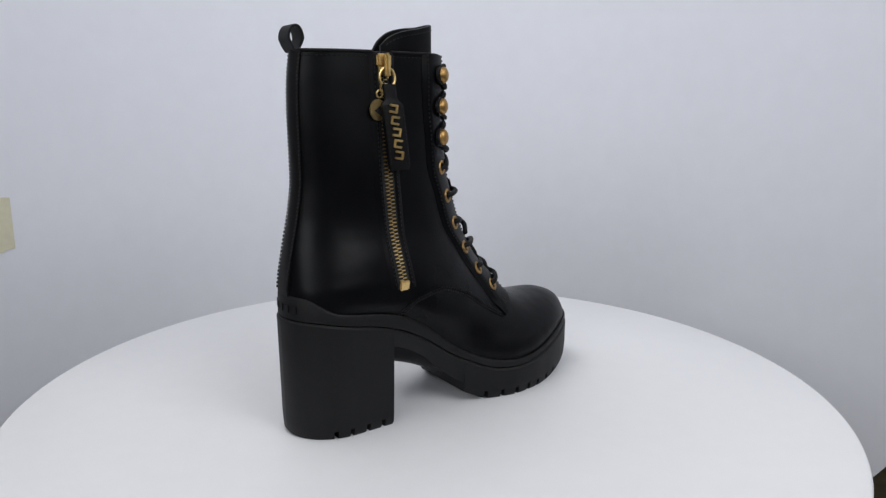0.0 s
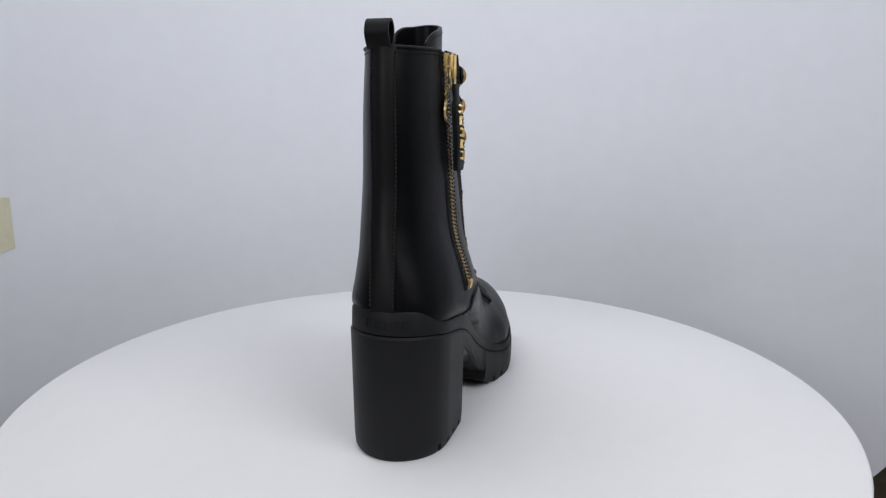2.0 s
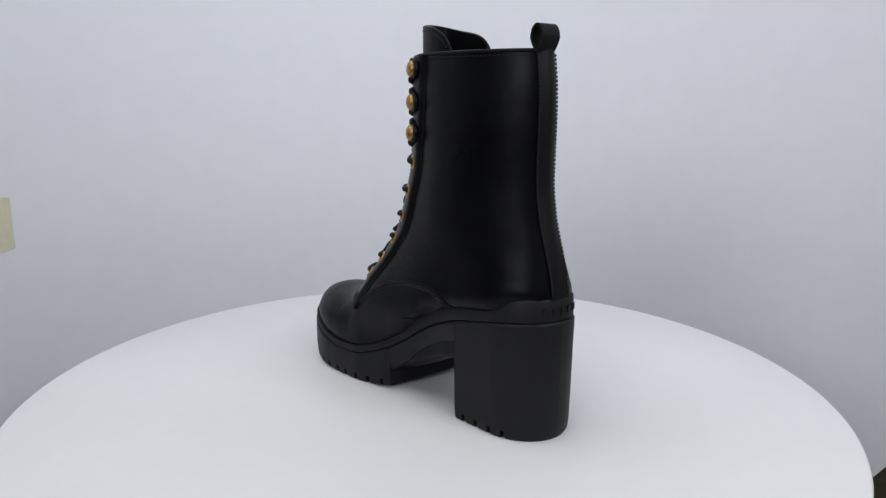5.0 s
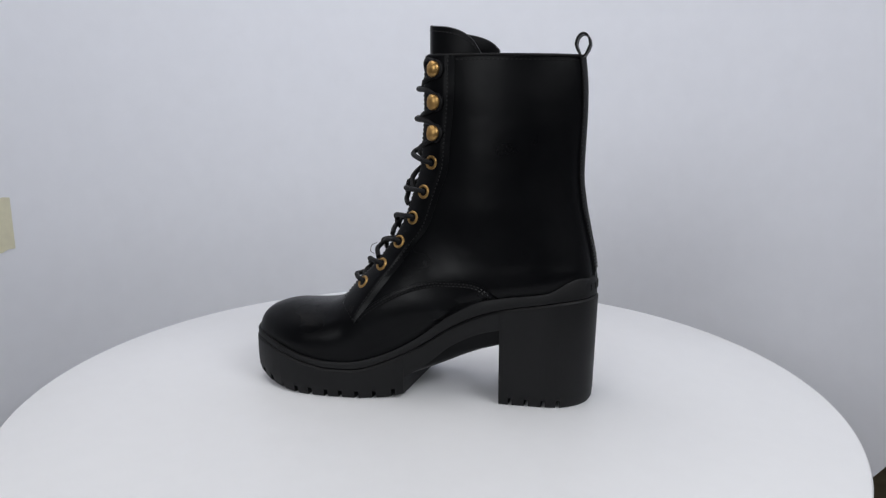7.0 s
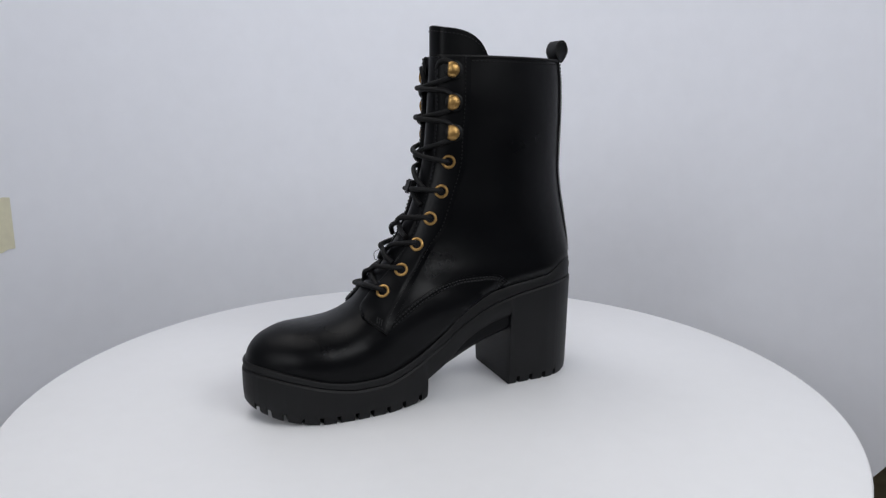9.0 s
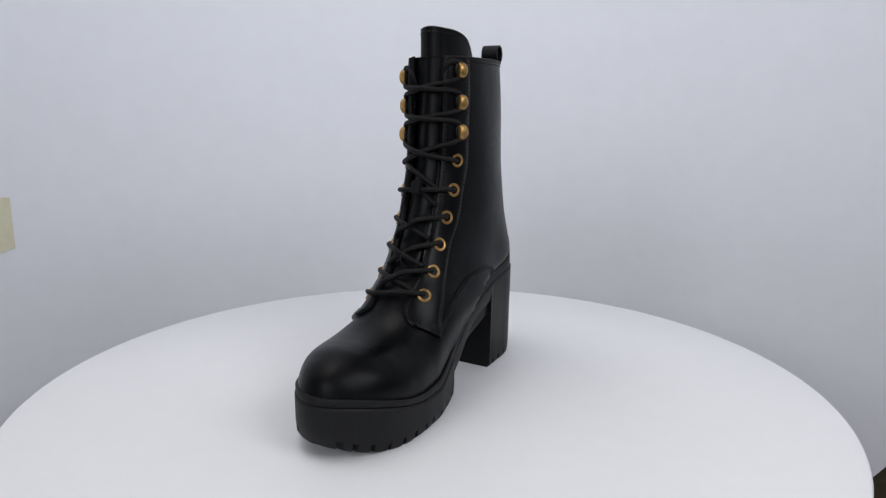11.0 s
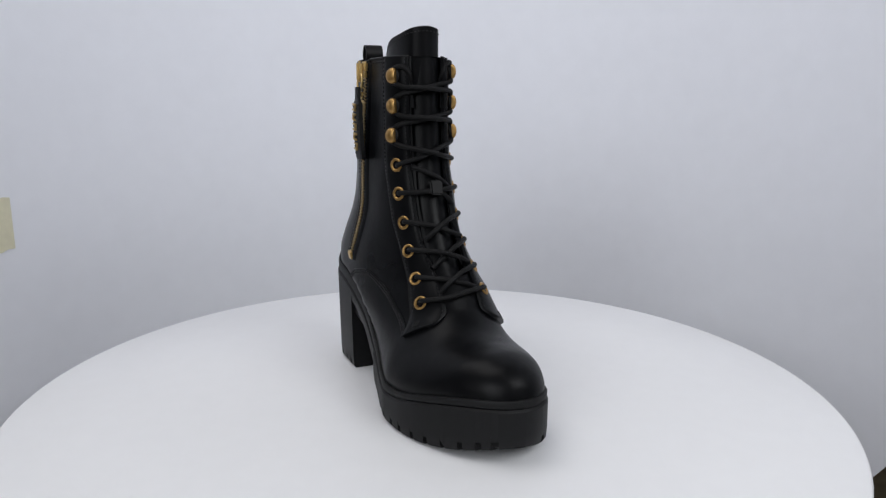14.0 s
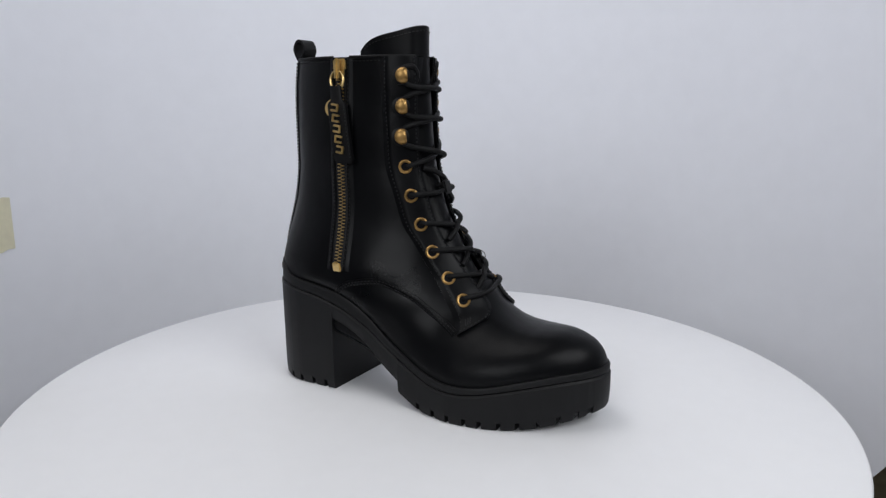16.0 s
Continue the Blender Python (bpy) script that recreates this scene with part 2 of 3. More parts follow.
def build_boot():
    boot = new("ankle_boot")
    tagged(boot, "black leather lace-up ankle boot with chunky block heel and lug sole", "boot")

    # upper, closed at the toe, open at the top
    bm = bmesh.new()
    N = 40
    rows = []
    for k in range(0, 161):
        r = k / 8
        rows.append([upper(r, -math.pi + (i + 0.5) * math.tau / (2 * N)) for i in range(2 * N)])
    vs = grid_into(bm, rows, True)
    bm.faces.new(vs[-1])
    # open over the tongue, from the top line down to the lowest lace
    gap = {}
    for k in range(72):
        d = angle_for(k / 8, 0.0112)
        gap[k] = [i for i in range(2 * N) if abs(-math.pi + (i + 1) * math.tau / (2 * N)) < d]
    bm.faces.ensure_lookup_table()
    bmesh.ops.delete(bm, geom=[bm.faces[k * 2 * N + i] for k in gap for i in gap[k]], context="FACES_ONLY")
    inner = []
    for d, dz in ((0.0009, 0.0004), (0.0018, 0.0), (0.0022, -0.03)):
        inner.append([Vector((p.x * (1 - d / 0.05) - 0.055 * d / 0.05, p.y * (1 - d / 0.025) - 0.0045 * d / 0.025, p.z + dz)) for p in rows[0]])
    made = len(bm.faces)
    vi = grid_into(bm, inner, True)
    bm.faces.ensure_lookup_table()
    bmesh.ops.delete(bm, geom=[bm.faces[made + k * 2 * N + i] for k in (0, 1) for i in gap[0]], context="FACES_ONLY")
    for i in [i for i in range(2 * N) if i not in gap[0]]:
        bm.faces.new((vs[0][i], vs[0][(i + 1) % (2 * N)], vi[0][(i + 1) % (2 * N)], vi[0][i]))
    bm.faces.new(vi[-1])
    shaft = part("upper", bm, LEATHER, boot, "smooth black leather upper", 50)

    # outsole with heel, arch and lugs
    lugs = [0.1372, 0.130, 0.120, 0.1085, 0.0955, 0.0833, 0.0703, 0.059, 0.046, 0.033, 0.019]
    heel_lugs = [-0.069, -0.081, -0.0935, -0.105]
    cuts = {}
    for c in lugs + heel_lugs:
        cuts[c - 0.0015], cuts[c + 0.0015] = 1, -1
    plan = []
    for x in sorted([(x, 0) for x in stations() if all(abs(x - c) > 0.0014 for c in lugs + heel_lugs)] + [(x, k) for x, k in cuts.items()]):
        x, k = x
        if abs(x + 0.0605) < 0.001 or -0.002 < x < 0.0145:
            continue
        if k:
            plan += [(x, k == -1), (x, k == 1)]
        else:
            plan.append((x, False))
    plan += [(-0.0605, False, "heel"), (-0.0604, False, "arch"), (0.0060, False, "arch"), (0.0061, False, "tread")]
    plan = sorted(plan, key=lambda q: q[0])
    order = []
    for q in plan:
        x = q[0]
        zone = q[2] if len(q) > 2 else ("heel" if x < -0.0604 else "arch" if x < 0.006 else "tread")
        order.append((x, q[1], zone))
    bm = bmesh.new()
    rows = []
    for x, cut, zone in order:
        row = []
        for side in (-1, 1):
            ring = []
            for inset, level in ((0.010, "t"), (0.0012, "t"), (0.0, "r"), (0.0, "m"), (0.0006, "c"), (0.0022, "b")):
                px, py = edge(x, side, inset)
                u = skew(x, py)
                zt = welt_line(u)
                zb = 0.0 if zone == "heel" else arch_line(u) if zone == "arch" else tread_line(u)
                if zone == "heel" and level in "mcb":
                    px, py = edge(x, side, inset + 0.0012)
                if 0.005 < x < 0.007:
                    px += 0.15 * (py + 0.0075)
                    u = 0.006
                    zt = welt_line(u)
                    zb = arch_line(u) if zone == "arch" else tread_line(u)
                if zone == "arch":
                    zb += 0.0018 * smooth(0.0, -0.03, py) * smooth(-0.01, -0.05, x)
                if zone == "tread":
                    zb *= 1 - 0.65 * smooth(-0.012, 0.022, py) * smooth(0.05, 0.03, x)
                zc = zb
                if cut:
                    zb += 0.0058
                z = {"t": zt, "r": zt - 0.0014, "m": min(zt - 0.003, zc + 0.010), "c": max(zc + 0.0025, zb), "b": zb}[level]
                if zone in ("heel", "tread") and level == "b" and not cut and abs(x - 0.145) > 0.004:
                    z = zb
                ring.append(Vector((px, py, z)))
            row.append(ring)
        rows.append(row[0] + row[1][::-1])
    vs = grid_into(bm, rows, True)
    bm.faces.new(vs[0])
    bm.faces.new(vs[-1])
    part("outsole", bm, RUBBER, boot, "matt black rubber outsole with block heel and lug tread", 35)

    # rubber welt that rises to the heel counter
    bm = bmesh.new()
    rows = []
    for x in stations():
        row = []
        for side in (-1, 1):
            ring = []
            for inset, level in ((0.006, 0), (0.0024, 1), (0.0009, 2), (0.0006, 3), (0.0013, 4), (0.0026, 5), (0.0080, 6)):
                px, py = edge(x, side, inset)
                u = skew(x, py)
                zt, zb = rand_line(u), welt_line(u)
                if level > 2:
                    px, py = edge(x, side, inset + 0.0007 * smooth(0.086, 0.0985, zt))
                ring.append(Vector((px, py, (zb - 0.002, zb - 0.0002, zb + 0.0010, zt - 0.0014, zt - 0.0001, zt + 0.0001, zt - 0.003)[level])))
            row.append(ring)
        rows.append((row[0], row[1]))
    for j in (0, 1):
        grid_into(bm, [r[j] for r in rows])
    grid_into(bm, [rows[0][0], rows[0][1]])
    grid_into(bm, [rows[-1][0], rows[-1][1]])
    bmesh.ops.remove_doubles(bm, verts=bm.verts, dist=1e-6)
    welt = part("welt", bm, RUBBER, boot, "moulded black rubber welt and heel counter", 40)
    # faint raised bars of the maker's mark on the counter
    for k in range(5):
        bm = bmesh.new()
        y = -0.0130 + (k - 2) * 0.0066
        f = (y + 0.0130) / 0.0337
        x = -0.09 - 0.0377 * math.sqrt(1 - f * f)
        turn = math.degrees(math.atan2(f / 0.0337, math.sqrt(1 - f * f) / 0.0378))
        box_into(bm, pose(x, y, 0.0903, 0, 0, -turn), 0.0007, 0.0036, 0.0052, 0.0002)
        part("mark_bar", bm, RUBBER, welt)

    # piping round the top edge
    bm = bmesh.new()
    front, zip_at = angle_for(0.0, 0.0125), on_side(-0.0578, 0.2545, -1)[1]
    for a, b in ((front, math.tau + zip_at - 0.13), (zip_at + 0.13, -front)):
        tube_into(bm, [upper(0.0, a + (b - a) * k / 60, 0.0002) + Vector((0, 0, 0.0002)) for k in range(61)], 0.0011, 8)
    part("top_piping", bm, STRAP, boot)

    # stitches under the top line
    bm = bmesh.new()
    for a, b in ((front + 0.1, math.pi - 0.2), (math.pi + 0.2, math.tau + zip_at - 0.16), (zip_at + 0.16, -front - 0.1)):
        pts = resample([upper(0.16, a + (b - a) * k / 120, 0.0002) for k in range(121)], 0.0016)
        for p, q in zip(pts[::2], pts[1::2]):
            tube_into(bm, [p, q], 0.00042, 5)
    part("stitching", bm, THREAD, shaft)

    # back strip and pull loop
    bm = bmesh.new()
    top, low = [], []
    for k in range(61):
        r = 7.95 * k / 60
        d = angle_for(r, 0.0074, False)
        psis = [math.pi - d + 2 * d * i / 8 for i in range(9)]
        psis = [q if q <= math.pi else q - math.tau for q in psis]
        top.append([upper(r, q, 0.0013) for q in psis])
        low.append([upper(r, q, -0.001) for q in psis])
    slab_into(bm, top, low)
    strip = part("back_strip", bm, STRAP, boot, "black leather back seam strip")
    bm = bmesh.new()
    for side in (-1, 1):
        line = []
        for k in range(161):
            r = 0.12 + 7.6 * k / 160
            line.append(upper(r, side * (math.pi - angle_for(r, 0.0070, False)), 0.0015))
        pts = resample(line, 0.0013)
        for k in range(0, len(pts) - 2, 2):
            a, b = pts[k], pts[k + 1].lerp(pts[k + 2], 0.2)
            tube_into(bm, [a, (a + b) / 2 + (a - Vector((-0.055, a.y * 0.2, a.z))).normalized() * 0.0004, b], 0.0006, 6)
    part("stitching", bm, THREAD, strip)
    bm = bmesh.new()
    path = []
    for k in range(25):
        a = -math.pi / 2 + math.tau * k / 24
        w = 0.0056 * (1.0 if math.sin(a) > 0 else 0.55 + 0.45 * (1 + math.sin(a)))
        path.append(Vector((-0.1105 + w * math.cos(a), 0, 0.2615 + 0.0086 * math.sin(a))))
    rows_o, rows_i = [], []
    for k, p in enumerate(path):
        q = Vector((-0.1105, 0, 0.2615)) - p
        q.normalize()
        rows_o.append([p + Vector((0, -0.0062 + y, 0)) for y in (-0.0074, -0.004, 0, 0.004, 0.0074)])
        rows_i.append([p + q * 0.0016 + Vector((0, -0.0062 + y, 0)) for y in (-0.0074, -0.004, 0, 0.004, 0.0074)])
    slab_into(bm, rows_o, rows_i)
    part("pull_loop", bm, STRAP, boot, "black leather heel pull loop")

    # tongue that stands above the top line and wraps back
    bm = bmesh.new()
    outline = spline([(0, -0.050, -0.0152), (1, -0.036, -0.0170), (2, -0.018, -0.0152), (2.8, -0.0068, -0.0115), (3.3, -0.0032, -0.0072), (4, -0.0012, -0.0005),
                      (4.7, -0.0032, 0.0062), (5.2, -0.0066, 0.0102), (6, -0.018, 0.0136), (7, -0.030, 0.0146), (8, -0.042, 0.0132)])
    crest = spline([(0, 0.2595), (0.35, 0.2640), (1, 0.2684), (2, 0.2722), (2.8, 0.2749), (4, 0.2763), (5.2, 0.2749), (6, 0.2736), (7, 0.2694), (7.6, 0.2634), (8, 0.2555)])
    lean_at = spline([(0.0893, 0.0500), (0.0998, 0.0412), (0.1128, 0.0328), (0.1265, 0.0247), (0.1395, 0.0176), (0.1562, 0.0118), (0.173, 0.0071), (0.193, 0.0042), (0.2156, 0.0024), (0.237, 0.0011), (0.2572, 0.0), (0.28, 0.0)])
    out_s, in_s = [], []
    for k in range(65):
        f = 8 * k / 64
        x, y = outline(f)
        zt = crest(f)
        d = np.subtract(outline(min(f + 0.05, 8)), outline(max(f - 0.05, 0)))
        n = Vector((d[1], -d[0], 0)).normalized()
        low = 0.225 - 0.130 * smooth(2.2, 2.8, f) * smooth(5.8, 5.2, f)
        zs = [low + (zt - low) * j / 24 for j in range(25)]
        o = [Vector((x + lean_at(z), y, z)) for z in zs]
        i = [p - n * 0.0026 for p in o]
        o.append(o[-1] - n * 0.0012 + Vector((0, 0, 0.0006)))
        i.append(i[-1] + n * 0.0012 + Vector((0, 0, 0.0006)))
        out_s.append(o)
        in_s.append(i)
    slab_into(bm, out_s, in_s)
    tongue = part("tongue", bm, LEATHER, boot, "padded black leather tongue", 60)
    bm = bmesh.new()
    line = []
    for k in range(161):
        f = 0.3 + 7.5 * k / 160
        x, y = outline(f)
        d = np.subtract(outline(min(f + 0.05, 8)), outline(max(f - 0.05, 0)))
        line.append(Vector((x, y, crest(f) - 0.0032)) + Vector((d[1], -d[0], 0)).normalized() * 0.0001)
    pts = resample(line, 0.0015)
    for a, b in zip(pts[::2], pts[1::2]):
        tube_into(bm, [a, b], 0.0004, 5)
    part("stitching", bm, THREAD, tongue)

    # lacing keeper on the tongue
    bm = bmesh.new()
    r5 = on_side(0.0090, 0.1592, 1)[0]
    c = upper(r5, 0.0, 0.0050)
    box_into(bm, Matrix.Translation(c) @ pose(0, 0, 0, 0, -17, 0), 0.0030, 0.0100, 0.0108, 0.0012)
    part("lace_keeper", bm, STRAP, tongue, "black leather lace keeper loop")

    # eyelet facings
    outer_line = spline([(0, -0.0245, 0.2547), (1, -0.0245, 0.236), (2, -0.0237, 0.2165), (3, -0.022, 0.1966), (4, -0.0205, 0.1763), (5, -0.0145, 0.1585),
                         (6, -0.0065, 0.1346), (7, 0.0035, 0.120), (8, 0.0125, 0.1070), (9, 0.0255, 0.0893), (10, 0.0410, 0.0672), (10.5, 0.0460, 0.0596)])
    facings = {}
    for side in (-1, 1):
        def cell(f, g, side=side):
            x, z = outer_line(f)
            ro, po = on_side(x, z, side)
            ri = 11.75 * (f / 10.5)
            ri = min(ri, 11.75)
            pi_ = side * angle_for(ri, 0.0125)
            if f > 9.6:
                pi_ += side * (f - 9.6) ** 2 * 0.34
            return ri + (ro - ri) * g, pi_ + (po - pi_) * g
        bm = bmesh.new()
        top, low = [], []
        for k in range(85):
            f = 10.5 * k / 84
            cells = [cell(f, j / 12) for j in range(13)]
            lift = [0.0010 + 0.0014 * smooth(0, 0.12, j / 12) * (1 - 0.5 * smooth(0.9, 1.0, j / 12)) for j in range(13)]
            top.append([upper(r, p, (0.0006 + l) * (1 - 0.85 * smooth(0.80, 1.0, j / 12) * smooth(10.4, 9.6, f))) for j, ((r, p), l) in enumerate(zip(cells, lift))])
            low.append([upper(r, p, -0.0010) for r, p in cells])
        slab_into(bm, top, low)
        face = part("eyelet_facing", bm, LEATHER, boot, "stitched black leather eyelet facing", 50)
        facings[side] = face
        bm = bmesh.new()
        for g, d0 in ((0.87, 0.0025), (0.10, 0.0029)):
            line = [upper(*cell(10.45 * k / 200, g), d0) for k in range(201)]
            pts = resample(line, 0.0015)
            for a, b in zip(pts[::2], pts[1::2]):
                tube_into(bm, [a, b], 0.00046, 5)
        # bar tack at the lower corner
        for g in (0.62, 0.68, 0.74):
            tube_into(bm, [upper(*cell(10.05, g), 0.0030), upper(*cell(10.32, g), 0.0030)], 0.00045, 5)
        line = [upper(*cell(10.42, 0.08 + 0.85 * k / 40), 0.0030) for k in range(41)]
        pts = resample(line, 0.0015)
        for a, b in zip(pts[::2], pts[1::2]):
            tube_into(bm, [a, b], 0.00036, 5)
        part("stitching", bm, THREAD, face)

    # vamp seam: a raised edge with two rows of stitches
    for side in (-1, 1):
        if side > 0:
            seam = spline([(0, 0.0480, 0.0640), (1, 0.0302, 0.0775), (2, 0.0133, 0.0868), (3, -0.0034, 0.0928), (4, -0.0199, 0.0955), (5, -0.0405, 0.0950), (6, -0.0529, 0.0888), (6.6, -0.0640, 0.0770)])
        else:
            seam = spline([(0, 0.0457, 0.0620), (1, 0.0249, 0.0748), (2, 0.0107, 0.0845), (3, -0.0038, 0.0908), (4, -0.0186, 0.0948), (5, -0.0339, 0.0932), (6, -0.0497, 0.0874), (6.6, -0.0660, 0.0730)])
        bm = bmesh.new()
        top, low = [], []
        for k in range(121):
            f = 0.06 + 6.54 * k / 120
            x, z = seam(f)
            d = np.subtract(seam(min(f + 0.05, 6.6)), seam(max(f - 0.05, 0)))
            d /= np.linalg.norm(d)
            n = np.array([-d[1], d[0]])
            if n[1] > 0:
                n = -n
            cols = [on_side(*(np.array([x, z]) + n * w), side) for w in (0.0, 0.0003, 0.0020, 0.0042, 0.0052)]
            top.append([upper(r, p, o) for (r, p), o in zip(cols, (0.0003, 0.0007, 0.0007, 0.0003, -0.0006))])
            low.append([upper(r, p, -0.0008) for r, p in cols])
        slab_into(bm, top, low)
        ob = part("vamp_seam", bm, LEATHER, boot, "", 45)
        bm = bmesh.new()
        for w in (0.0018, 0.0036):
            line = []
            for k in range(121):
                f = 0.12 + 6.38 * k / 120
                x, z = seam(f)
                d = np.subtract(seam(min(f + 0.05, 6.6)), seam(max(f - 0.05, 0)))
                d /= np.linalg.norm(d)
                n = np.array([-d[1], d[0]])
                n = -n if n[1] > 0 else n
                line.append(upper(*on_side(x + n[0] * w, z + n[1] * w, side), 0.0009 if w < 0.002 else 0.0006))
            pts = resample(line, 0.0014)
            for a, b in zip(pts[::2], pts[1::2]):
                tube_into(bm, [a, b], 0.00046, 5)
        part("stitching", bm, THREAD, ob)

    # hooks, eyelets and lace
    rows_of = {1: [(-0.0101, 0.2450), (-0.0103, 0.2226), (-0.0102, 0.2007), (-0.0088, 0.1797), (-0.0031, 0.1581), (0.0054, 0.1384), (0.0162, 0.1193), (0.0291, 0.1016), (0.0434, 0.0871)],
               -1: [(-0.0080, 0.2409), (-0.0083, 0.2197), (-0.0084, 0.1980), (-0.0072, 0.1762), (-0.0021, 0.1552), (0.0056, 0.1343), (0.0153, 0.1144), (0.0287, 0.0960), (0.0421, 0.0814)]}
    spots = {}
    for side in (-1, 1):
        for k, (x, z) in enumerate(rows_of[side]):
            r, p = on_side(x, z, side)
            c, o = upper(r, p, 0.0028), upper(r, p, 0.0128)
            out = (o - c).normalized()
            up = (upper(r - 0.05, p) - upper(r + 0.05, p)).normalized()
            fwd = up.cross(out) * (1 if up.cross(out).x > 0 else -1)
            spots[side, k] = (c, out, up, fwd)
    frames_of = {}
    for (side, k), (c, out, up, fwd) in spots.items():
        m = Matrix((fwd, up, out)).transposed().to_4x4()
        m.translation = c
        bm = bmesh.new()
        if k < 3:
            # domed speed hook, open to the front
            rows = []
            for i in range(7):
                a = i / 6 * math.pi / 2
                rr, hh = 0.0056 * math.cos(a), 0.0030 + 0.0034 * math.sin(a)
                rows.append([m @ Vector((min(rr * math.cos(b * math.tau / 24), 0.0030) - 0.0012, rr * 1.02 * math.sin(b * math.tau / 24), hh)) for b in range(24)])
            base = [m @ Vector((v[0], v[1], 0.0022)) for v in [(min(0.0056 * math.cos(b * math.tau / 24), 0.0030) - 0.0012, 0.0057 * math.sin(b * math.tau / 24)) for b in range(24)]]
            vs = grid_into(bm, [base] + rows[:-1], True)
            bm.faces.new(vs[0])
            bm.faces.new(vs[-1])
            hook = part("lace_hook", bm, BRASS, boot, "antique brass lace hook", 50)
            bm = bmesh.new()
            tube_into(bm, [m @ Vector((-0.0022, 0, -0.001)), m @ Vector((-0.0022, 0, 0.0026))], 0.0030, 14)
            part("hook_stem", bm, BRASS, hook)
            bm = bmesh.new()
            tube_into(bm, [m @ Vector((-0.0026, 0, 0.0004)), m @ Vector((-0.0026, 0, 0.0021)), m @ Vector((-0.0026, 0, 0.0025))], lambda f: 0.0066 if f < 0.9 else 0.0058, 20)
            part("hook_plate", bm, STRAP, hook, "black hook plate")
        else:
            ring = [m @ Vector((0.0041 * math.cos(a * math.tau / 28), 0.0041 * math.sin(a * math.tau / 28), -0.0001)) for a in range(28)]
            tube_into(bm, ring, 0.00115, 8, True)
            eye = part("eyelet", bm, BRASS, boot, "antique brass eyelet")
            bm = bmesh.new()
            tube_into(bm, [m @ Vector((0, 0, -0.0012)), m @ Vector((0, 0, -0.0004))], 0.0034, 16)
            part("eyelet_hole", bm, FABRIC, eye)

    def cord(pts, n=40):
        pts = [Vector(p) for p in pts]
        s = spline([(i, *p) for i, p in enumerate(pts)])
        return [Vector(s((len(pts) - 1) * k / n)) for k in range(n + 1)]

    lace = new("lace")
    lace.parent = boot

    def lace_part(pts, rad=0.0019):
        bm = bmesh.new()
        tube_into(bm, cord(pts), rad, 9)
        return part("lace_run", bm, LACE, lace)

    def front_at(z, y, out):
        """A point in front of the tongue at the height z."""
        r = 0.0
        lo, hi = 0.0, 12.5
        for _ in range(30):
            r = (lo + hi) / 2
            if SECTIONS(r)[1] > z:
                lo = r
            else:
                hi = r
        p = upper(r, 0.0, out)
        return Vector((p.x, p.y + y, p.z))

    def spot(side, k, d=0.0008):
        c, out, up, fwd = spots[side, k]
        return c + out * d

    # straight bar through the lowest pair
    def bar(k, sag, out=0.0036):
        a, b = spot(-1, k, -0.002), spot(1, k, -0.002)
        za, zb = a.z, b.z
        pts = [a, spot(-1, k, 0.0016) + spots[-1, k][3] * 0.002]
        for y in (-0.011, 0.0, 0.011):
            t = (y + 0.02) / 0.04
            pts.append(front_at(za + (zb - za) * t + sag, y, out))
        pts += [spot(1, k, 0.0016) + spots[1, k][3] * 0.002, b]
        lace_part(pts)

    bar(8, 0.003)
    bar(4, 0.001, 0.0034)

    # crossings: out of an eyelet, over the middle, under the opposite facing
    for k, hi_side in ((7, 1), (6, -1), (5, 1)):
        for side in (-1, 1):
            a = spot(side, k, 0.0016) + spots[side, k][3] * 0.0025
            low = spot(-side, k + 1, 0.0)
            z_end = a.z + (low.z - a.z) * 0.62
            over = 0.0038 if side == hi_side else 0.0010
            mid = upper(7.0, 0.0).y
            pts = [spot(side, k, -0.002), a]
            for t in (0.22, 0.5, 0.78):
                z = a.z + (z_end - a.z) * (t * 0.95 + 0.02)
                pts.append(front_at(z, side * 0.013 * (1 - 2 * t) - 0.001, over + 0.0012 * (0.5 - t)))
            pts.append(front_at(z_end, -side * 0.0145, -0.0022))
            lace_part(pts)
    # ends that vanish behind the keeper
    lace_part([front_at(0.1760, -0.0140, -0.003), front_at(0.1730, -0.008, 0.0016), front_at(0.1665, 0.004, 0.0026), front_at(0.1600, 0.0140, -0.003)])
    lace_part([front_at(0.1630, -0.0050, 0.001), front_at(0.1585, 0.0020, 0.0026), front_at(0.1520, 0.0100, 0.0008), front_at(0.1490, 0.0140, -0.003)])
    # loose end of thread
    bm = bmesh.new()
    p0 = front_at(0.1085, 0.003, 0.0050)
    tube_into(bm, cord([p0 + Vector((0.000, -0.002, 0.004)), p0 + Vector((0.004, -0.001, 0.002)), p0 + Vector((0.0045, 0.001, -0.002)), p0 + Vector((0.001, 0.002, -0.004))], 14), 0.00025, 6)
    part("thread_end", bm, THREAD, lace, "loose dark thread end")
